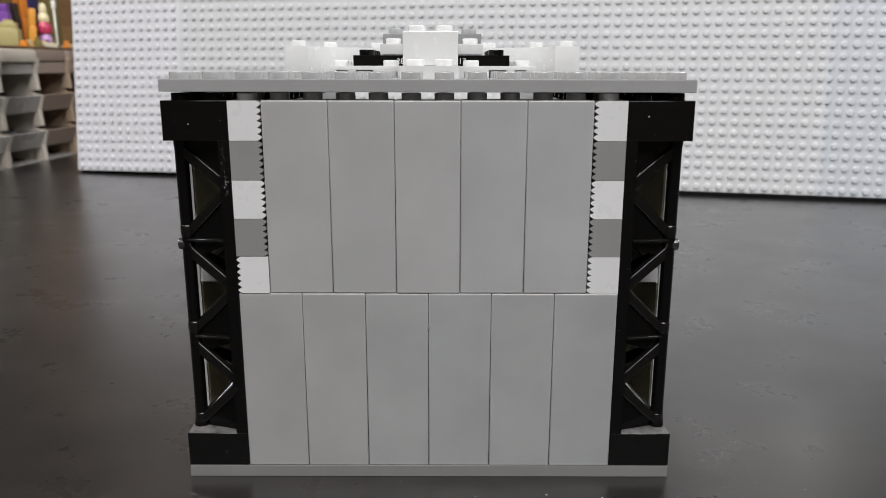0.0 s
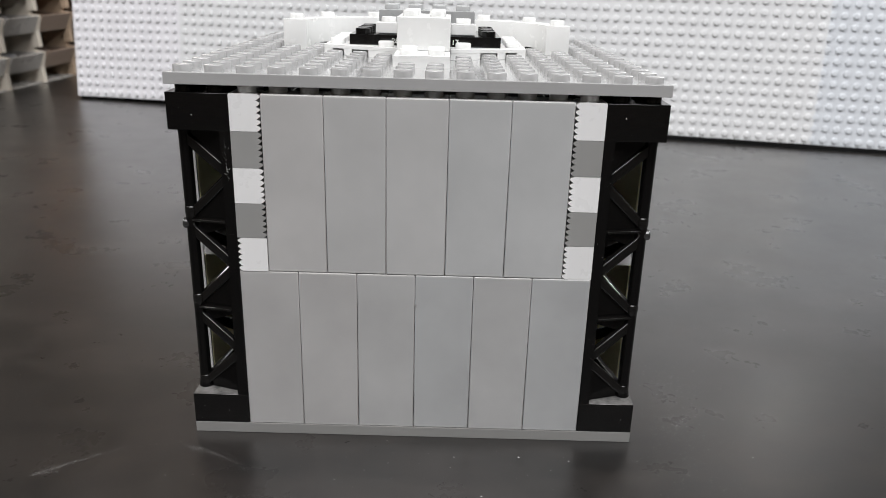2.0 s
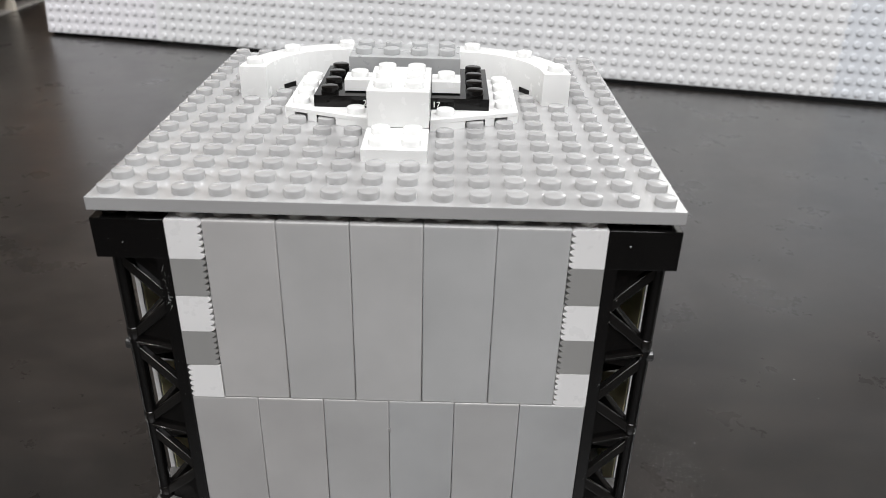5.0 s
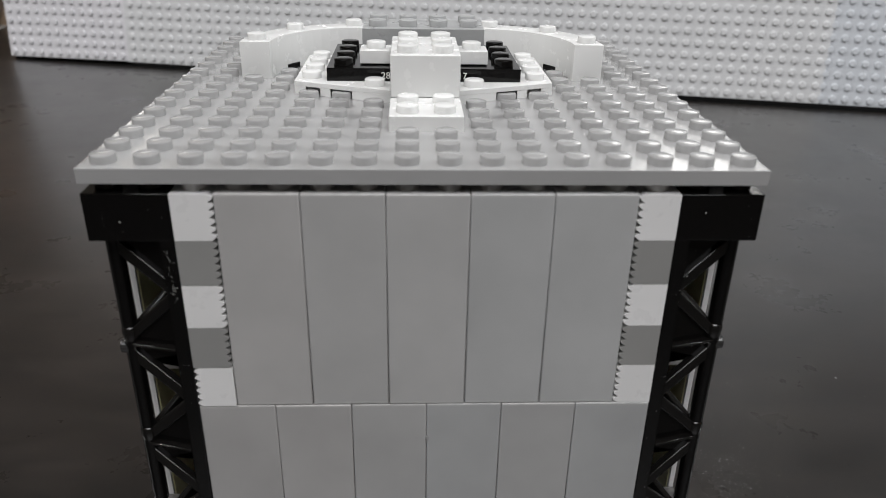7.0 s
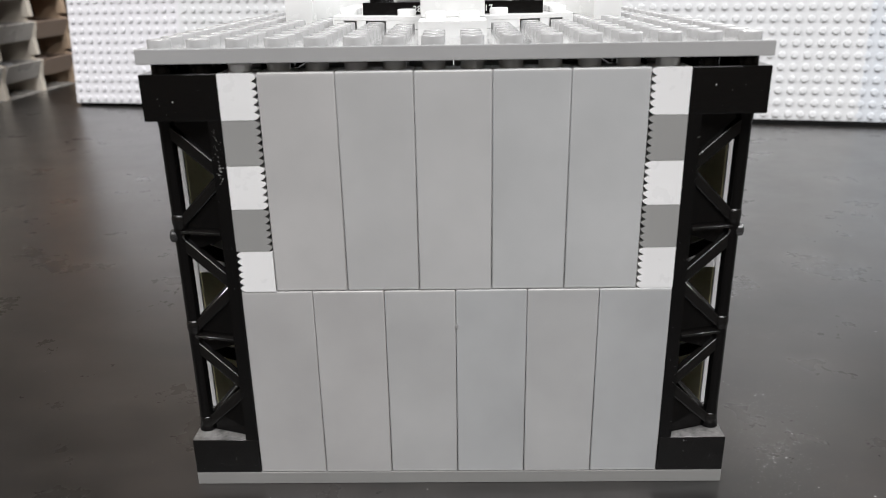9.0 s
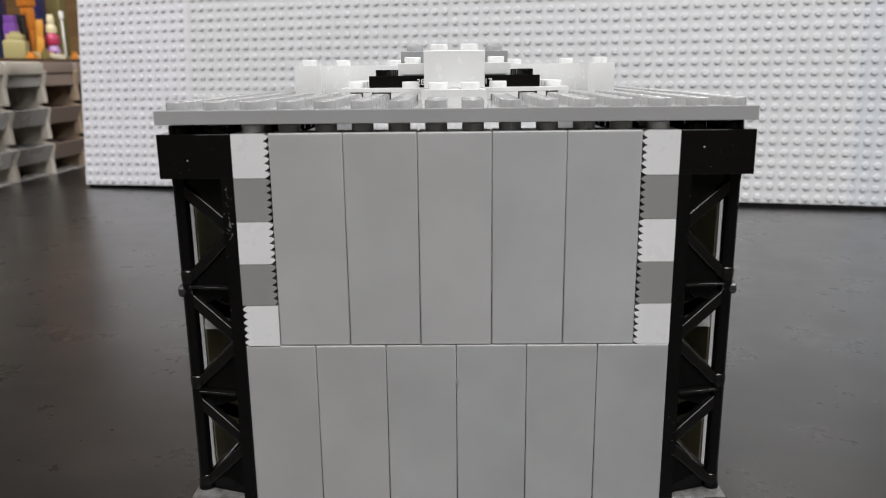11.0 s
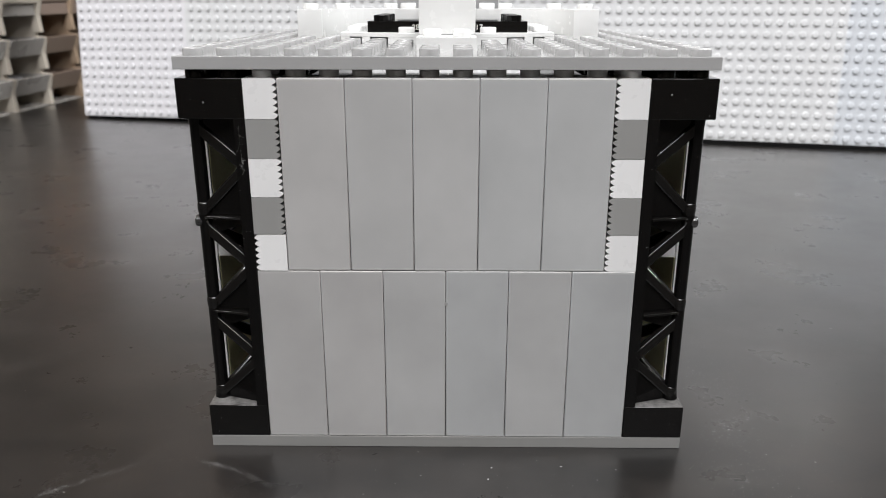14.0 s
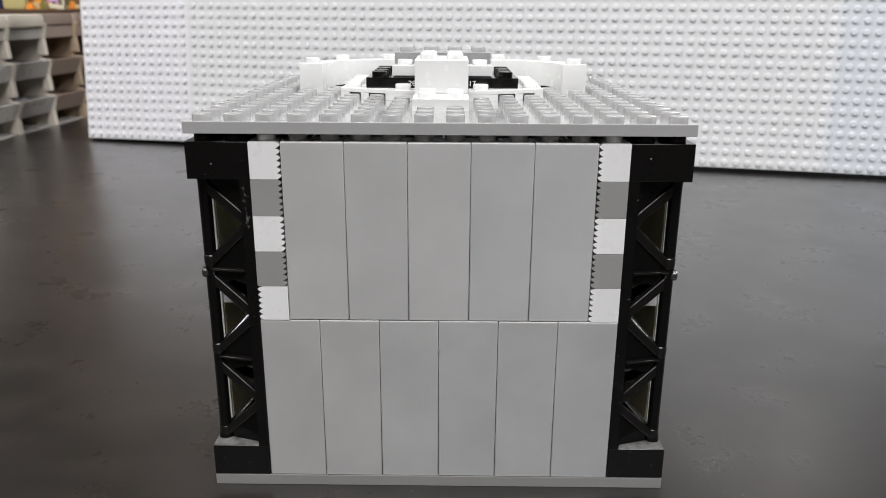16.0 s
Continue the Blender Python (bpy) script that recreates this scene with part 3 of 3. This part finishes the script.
bm = prism(bmesh.new(), wedge_outline(()), T + 2.0, T + 3.2, 0.12)
prism(bm, wedge_outline(((25.4, 29.0), (17.4, 22.8))), T + 0.05, T + 2.0)
wedge = part("wedge_plate", bm, M_WHITE, roof, "white wedge plate under the turret")
for sx in (-1, 1):
    for y in (60, 68, 76, 84):
        stud_on(S_WHITE, wedge, sx * 28, y, T + 3.2)
    stud_on(S_WHITE, wedge, sx * 12, 52, T + 3.2)
slab = part("black_plate", box(bmesh.new(), -23.9, 23.9, 56.1, 87.9, T + 3.2, T + 6.4, 0.15), M_BLACK, roof, "black plate with white printed digits")
for sx in (-1, 1):
    for y in (60, 68, 76, 84):
        stud_on(S_BLACK, slab, sx * 20, y, T + 6.4)
    small = part("small_plate", box(bmesh.new(), sx * 12 - 3.95, sx * 12 + 3.95, 60.1, 68, T + 6.7, T + 9.9, 0.15), M_WHITE, roof, "small white plate")
    stud_on(S_WHITE, small, sx * 12, 64, T + 9.9)
    # quarter-round wall
    outer = [(sx * (16 + 31.9 * c), 72 + 31.9 * s) for c, s in ARC]
    inner = [(sx * (16 + 24.1 * c), 72 + 24.1 * s) for c, s in ARC]
    bow = part("curved_brick", prism(bmesh.new(), outer + inner[::-1], T, T + 9.6, 0.15), M_WHITE, roof, "white quarter-round brick", smooth=True)
    # thin black patch laid on the brick for the shade in its notch
    bend = [radians(a) for a in (27, 30, 33, 36, 39)]
    gap = [(sx * (16 + 24.3 * math.cos(a)), 72 + 24.3 * math.sin(a)) for a in bend] + [(sx * (16 + 23.9 * math.cos(a)), 72 + 23.9 * math.sin(a)) for a in bend[::-1]]
    part("recess", prism(bmesh.new(), gap, T + 0.02, T + 1.5), M_BLACK, bow, "black patch for the shaded notch at the brick's inner foot")
    for x, y in ((44, 76), (36, 92), (20, 100)):
        stud_on(S_WHITE, bow, sx * x, y, T + 9.6)
bm = box(bmesh.new(), -15.9, 15.9, 71.5, 87.9, T + 6.45, T + 13.4, 0.15)
bridge = part("bridge_brick", bm, M_GREY, roof, "stone grey brick across the turret")
for x in (-12, -4, 4, 12):
    for y in (76, 84):
        stud_on(S_GREY, bridge, x, y, T + 13.4)
part("rear_block", box(bmesh.new(), -15.9, 15.9, 88, 104, T, T + 9.6, 0.2), M_WHITE, roof, "white rear block")

# ---- storage drawers and toys at the far side of the table ----
DX, DY0, BAY, BAYS = -456.9, 550.9, 67.0, 7
TOP = 121.5
store = thing("drawer_cabinet", "milky plastic cabinet of open bins, white and brownish", "storage cabinet")
store.matrix_world = pose(DX * MM, DY0 * MM, 0, 0, 0, -3.5)
bm = box(bmesh.new(), -190, -1, 0, BAYS * BAY, 0, 1.5)
box(bm, -190, -8, 0, BAYS * BAY, TOP - 5, TOP, 1.0)
box(bm, -190, -180, 0, BAYS * BAY, 1.5, TOP - 5)
part("carcass", bm, M_BIN, store)


def post(y):
    """An upright between two bays, stepped forward under each bin's lip."""
    bm = box(bmesh.new(), -180, -4, y - 2.2, y + 2.2, 1.5, TOP - 5)
    for z in (0, 39, 78):
        prism(bm, [(-6, z + 0.2), (2.2, z + 0.2), (1.0, z + 17.5), (5.0, z + 34), (-6, z + 36)], y - 3.6, y + 3.6, 0.5, axis="y")
    return bm


for k in range(BAYS + 1):
    part("divider", post(k * BAY), M_RIM if k < 3 else M_TAN_RIM, store)
for k in range(BAYS):
    white = k < 2
    y = k * BAY
    part("top_lip", box(bmesh.new(), -9, 5.5 if white else 1.5, y + (0 if white else 3.6), y + BAY - (0 if white else 3.6), 108 if white else 110, TOP + 0.6, 4.5 if white else 1.0),
         M_RIM if white else M_TAPE, store, "glossy white rounded lip" if white else "brownish tape lip", smooth=True)
    part("head_rail", box(bmesh.new(), -8, 0, y + 3.6, y + BAY - 3.6, 96, 108.5, 1.0), M_BIN if white else M_TAPE, store)
bm = bmesh.new()
prism(bm, [(-1.0, 16.0), (6.5, 33.5), (4.8, 34.2), (-3.0, 17.0)], 3.8, BAY - 3.8, 0.4, axis="y")
box(bm, -170, -2, 4, BAY - 4, 15.5, 17)
box(bm, -170, -3, 4, 5.2, 17, 34)
box(bm, -170, -3, BAY - 5.2, BAY - 4, 17, 34)
tan = bm.copy()
bin0 = part("bin", bm, M_BIN, store)
bin1 = part("bin", tan, M_TAN_BIN, store)
bin1.location = (0, 2 * BAY * MM, 0)
bm = bmesh.new()
box(bm, -150, -22, 7, BAY - 7, 17.5, 32, 4)
M_FILL = [painted("bin_contents", c, 0.5) for c in ((0.24, 0.14, 0.09), (0.30, 0.17, 0.10), (0.16, 0.11, 0.09), (0.26, 0.25, 0.26))]
fill_meshes = []
for m in M_FILL:
    b2 = bm.copy()
    me = bpy.data.meshes.new("bin_load")
    b2.to_mesh(me)
    b2.free()
    me.materials.append(m)
    fill_meshes.append(me)
bm.free()
rng = random.Random(5)
for k in range(BAYS):
    for r in range(2):
        kind = bin0 if k < 2 else bin1
        b = kind if k in (0, 2) and r == 0 else again(kind, store, (0, k * BAY, r * 39))
        c = new("bin_load", fill_meshes[3 if k < 2 else rng.randrange(3)])
        c.parent = b

shelf = part("wooden_board", box(bmesh.new(), -900, -474, 545, 1250, TOP + 0.7, 126, 1.0), M_WOOD)
tagged(shelf, "brown wooden board lying on the drawer cabinet", "board")
tagged(part("plank_partition", box(bmesh.new(), -1000, -560, 1262, 1275, 0, 290, 2), M_PLANK), "brown wooden back panel standing behind the toys", "wooden panel")
# added hidden cupboard: its brown face darkens the table's reflection and blocks a lamp
cupboard = thing("cupboard", "hidden tall brown wooden cupboard, added to darken the table's reflection", "cupboard")
part("carcass", box(bmesh.new(), -1700, -184, 1330, 1700, -740, 430, 4), M_DARKWOOD, cupboard)
for k in range(4):
    leaf = part("door", box(bmesh.new(), -1695 + 378 * k, -1323 + 378 * k, 1312, 1329, -700, 424, 4), M_DARKWOOD, cupboard)
    part("handle", box(bmesh.new(), -1345 + 378 * k, -1335 + 378 * k, 1290, 1311, 160, 290, 4), M_RIM, leaf, "pale upright handle")


def toy(name, x, y, z, outline, mat, label, rounded=False):
    """A small toy: stacked blocks or turned pieces of (half width, height)."""
    bm = bmesh.new()
    up = 0.0
    for half, tall in outline:
        if rounded:
            lathe(bm, [(half * 0.85, up), (half, up + tall * 0.2), (half * 0.95, up + tall * 0.7), (half * 0.6, up + tall)], n=16)
        else:
            box(bm, -half, half, -half, half, up, up + tall, min(half, tall) * 0.25)
        up += tall * 0.98
    ob = part(name, bm, mat, smooth=True)
    ob.location = (x * MM, y * MM, z * MM)
    return tagged(ob, label, "toy block", "toys on the wooden board")


TOYS = (("toy_block", -505, 744, 0, [(12, 21), (9, 7), (5, 3)], (0.44, 0.38, 0.17), 6, "pale yellow-green toy block on the wooden board"),
        ("toy_tower", -532, 786, 0, [(7, 42), (6, 10)], (0.20, 0.07, 0.34), 3, "violet toy tower on the wooden board"),
        ("toy_tower", -556, 800, 0, [(10, 90)], (0.02, 0.025, 0.07), 0, "dark blue toy tower on the wooden board"),
        ("toy_post", -530, 806, 0, [(6, 38), (5, 16)], (0.02, 0.016, 0.015), 0, "black toy post on the wooden board"),
        ("toy_ladder", -534, 836, 0, [(8, 36), (6, 30), (8, 44)], (0.62, 0.20, 0.03), -6, "tall orange toy ladder on the wooden board"),
        ("toy_post", -512, 806, 0, [(4.5, 26), (3.5, 22)], (0.80, 0.36, 0.06), 16, "leaning light orange toy post on the wooden board"),
        ("toy_block", -538, 868, 0, [(8, 46)], (0.10, 0.03, 0.03), 0, "dark maroon toy block on the wooden board"),
        ("toy_tower", -552, 892, 0, [(8, 100)], (0.03, 0.03, 0.10), 0, "dark blue toy tower on the wooden board"),
        ("toy_cup", -505, 830, 0, [(8, 18)], (0.52, 0.30, 0.58), 0, "mauve turned toy cup on the wooden board"),
        ("toy_cup", -505, 830, 18.0, [(8.5, 14)], (0.55, 0.05, 0.12), 0, "crimson turned toy ring on the mauve cup"),
        ("toy_cup", -505, 830, 32.0, [(6.5, 11), (4.5, 12)], (0.78, 0.68, 0.42), 0, "cream turned toy knob on the crimson ring"),
        ("toy_post", -536, 912, 0, [(9, 84)], (0.20, 0.16, 0.06), 0, "dark olive toy post on the wooden board"),
        # white block added for the bright spot on the brown panel
        ("toy_lamp", -520, 890, 0, [(1.2, 54), (2.4, 10)], (0.90, 0.88, 0.82), 0, "small white block on a thin stand, added for a bright spot"),
        ("toy_plate", -488, 796, 0, [(9, 6)], (0.70, 0.62, 0.46), 20, "low cream toy plate on the wooden board"),
        ("toy_plate", -490, 862, 0, [(11, 5)], (0.60, 0.48, 0.28), -10, "low tan toy plate on the wooden board"))
for n, x, y, z, o, c, turn_by, l in TOYS:
    made = toy(n, x, y, 126.0 + z, o, plastic("toy_plastic", c, 0.3), l, n == "toy_cup")
    made.rotation_euler = (0, radians(turn_by * 0.4), radians(turn_by * 3))

PIECES = (("orange", (0.72, 0.26, 0.04)), ("dark brown", (0.06, 0.03, 0.015)), ("tan", (0.50, 0.38, 0.20)), ("olive", (0.22, 0.18, 0.06)))
bits = random.Random(23)
for k in range(12):
    colour, tint = PIECES[k % len(PIECES)]
    half = bits.uniform(2.2, 4.5)
    made = toy("toy_piece", bits.uniform(-500, -484), 735 + 14 * k + bits.uniform(-4, 4), 126.0, [(half, bits.uniform(4, 8)), (half * bits.uniform(0.4, 0.9), bits.uniform(2, 5))],
               plastic("piece_plastic", tint, 0.3), "small " + colour + " toy piece lying on the wooden board")
    made.rotation_euler = (0, 0, bits.uniform(0, 3))


# ---- print on the turret, dust and scuffs on the table ----
def lettering(text, size, place, parent):
    """Printed characters facing -y."""
    cu = bpy.data.curves.new("print", "FONT")
    cu.body, cu.size, cu.extrude = text, size * MM, 0.01 * MM
    tmp = bpy.data.objects.new("print", cu)
    mesh = bpy.data.meshes.new_from_object(tmp)
    bpy.data.objects.remove(tmp)
    mesh.materials.append(M_INK)
    o = new("digits", mesh)
    o.parent = parent
    o.matrix_basis = Matrix.Translation(Vector(place) * MM) @ pose(0, 0, 0, 90, 0, 0)
    return o


lettering("28", 2.3, (-10.6, 56.07, T + 3.9), slab)
lettering("17", 2.3, (8.3, 56.07, T + 3.9), slab)


def flakes(name, label, places, mat, flat=1.0, z0=0.0):
    """Tiny flat crumbs (x, y, size), lying on the table."""
    rng2 = random.Random(len(places))
    verts, faces = [], []
    for x, y, r in places:
        n, a0 = len(verts), rng2.uniform(0, 6.3)
        h = r * 0.35 * flat
        for i in range(5):
            a = a0 + i * 1.2566 + rng2.uniform(-0.3, 0.3)
            verts.append(((x + r * math.cos(a)) * MM, (y + r * 0.7 * math.sin(a)) * MM, (z0 + 0.01) * MM))
        verts.append((x * MM, y * MM, (z0 + h) * MM))
        faces += [(n + i, n + (i + 1) % 5, n + 5) for i in range(5)]
    mesh = bpy.data.meshes.new(name)
    mesh.from_pydata(verts, [], faces)
    mesh.materials.append(mat)
    return tagged(new(name, mesh), label, "dust", kind="stuff")


rng = random.Random(11)
SCUFF = ((-101, -23, 0.9), (-98, -20.7, 1.3), (-94, -17.8, 1.0), (-87.3, -12.9, 0.6), (-80.5, -9, 0.3), (-74, -7.4, 0.2), (-66, -6.9, 0.15), (-61, -8.8, 1.2), (-54.8, -11.3, 0.9),
         (-48.1, -15.4, 0.6), (-43.2, -18.9, 0.4))
spots = []
for (xa, ya, da), (xb, yb, db) in zip(SCUFF, SCUFF[1:]):
    long = math.hypot(xb - xa, yb - ya)
    for k in range(int(long * 26 * (da + db) / 2)):
        f = rng.random()
        spots.append((xa + (xb - xa) * f + rng.gauss(0, 0.35), ya + (yb - ya) * f + rng.gauss(0, 0.45), abs(rng.gauss(0.0, 0.035)) + 0.018))
for cx, cy, n, spread in ((-97.5, -20.3, 90, 1.1), (-88, -13.2, 35, 0.8), (-61, -8.8, 60, 0.5), (-51, -13.5, 60, 2.2), (-46, -17, 60, 2.8)):
    for k in range(n):
        spots.append((cx + rng.gauss(0, spread * 1.4), cy + rng.gauss(0, spread), abs(rng.gauss(0, 0.04)) + 0.02))
flakes("scuff_dust", "pale curved scuff of dust on the table", spots, M_SCUFF, 0.15)
spots = [(rng.uniform(-330, 330), rng.uniform(-60, 330), abs(rng.gauss(0, 0.12)) + 0.06) for k in range(420)]
spots += [(rng.uniform(-75, 75), rng.uniform(-40, -2), abs(rng.gauss(0, 0.09)) + 0.04) for k in range(90)]
for cx, cy, n, sx, sy in ((86, 34, 190, 6, 8), (80, 18, 110, 7, 7), (80, 2, 120, 7, 8), (76, -14, 70, 8, 6), (90, 70, 60, 9, 18)):
    spots += [(rng.gauss(cx, sx), rng.gauss(cy, sy), abs(rng.gauss(0, 0.09)) + 0.05) for k in range(n)]
    spots += [(rng.gauss(cx, sx * 1.5), rng.gauss(cy, sy * 1.5), rng.uniform(0.03, 0.07)) for k in range(2 * n)]
flakes("dust_specks", "scattered pale dust specks on the table", [p for p in spots if not (abs(p[0]) < 65 and -1 < p[1] < 129)], M_TABLEDUST, 0.35)



def wall_specks(name, label, places, mat):
    """Tiny crumbs (x, height, size) clinging to the front of the building."""
    verts, faces = [], []
    for x, z, r in places:
        n, a0 = len(verts), rng.uniform(0, 6.3)
        for i in range(5):
            a = a0 + i * 1.2566
            verts.append(((x + r * math.cos(a)) * MM, -0.06 * MM, (z + r * math.sin(a) * 1.3) * MM))
        verts.append((x * MM, -0.12 * MM, z * MM))
        faces += [(n + i, n + (i + 1) % 5, n + 5) for i in range(5)]
    mesh = bpy.data.meshes.new(name)
    mesh.from_pydata(verts, [], faces)
    mesh.materials.append(mat)
    return tagged(new(name, mesh), label, "dust", kind="stuff")


spots = [(rng.gauss(-49.6, 0.35), Z0 + rng.uniform(73, 86), rng.uniform(0.02, 0.07)) for k in range(36)]
spots += [(rng.gauss(-49.4, 0.25), Z0 + rng.gauss(75.5, 0.8), rng.uniform(0.04, 0.13)) for k in range(16)]
spots += [(sx * rng.uniform(48.6, 50.8), Z0 + rng.uniform(10, 86), rng.uniform(0.02, 0.06)) for sx in (-1, 1) for k in range(22)]
spots += [(sx * rng.uniform(49, 63), Z0 + rng.uniform(87, 95.5), rng.uniform(0.02, 0.05)) for sx in (-1, 1) for k in range(8)]
spots += [(sx * rng.uniform(49, 63), Z0 + rng.uniform(1, 9), rng.uniform(0.03, 0.08)) for sx in (-1, 1) for k in range(7)]
spots += [(53.0, Z0 + 92.3, 0.17), (-57.5, Z0 + 90.4, 0.15), (51.6, Z0 + 78.6, 0.13)]
spots += [(rng.uniform(-39, 39), Z0 + rng.uniform(1, 95), rng.uniform(0.02, 0.07)) for k in range(30)]
wall_specks("support_dust", "pale dust specks and scuffs on the building's front", spots, M_DUST)

for sx in (-1, 1):
    spots = [(sx * rng.uniform(51.5, 63.4), rng.uniform(0.4, 5.5), rng.uniform(0.02, 0.07)) for k in range(220)]
    flakes("foot_dust", "grey dust lying on the black support's foot", spots, M_DUST, 0.5, Z0 + BRICK - 0.6)
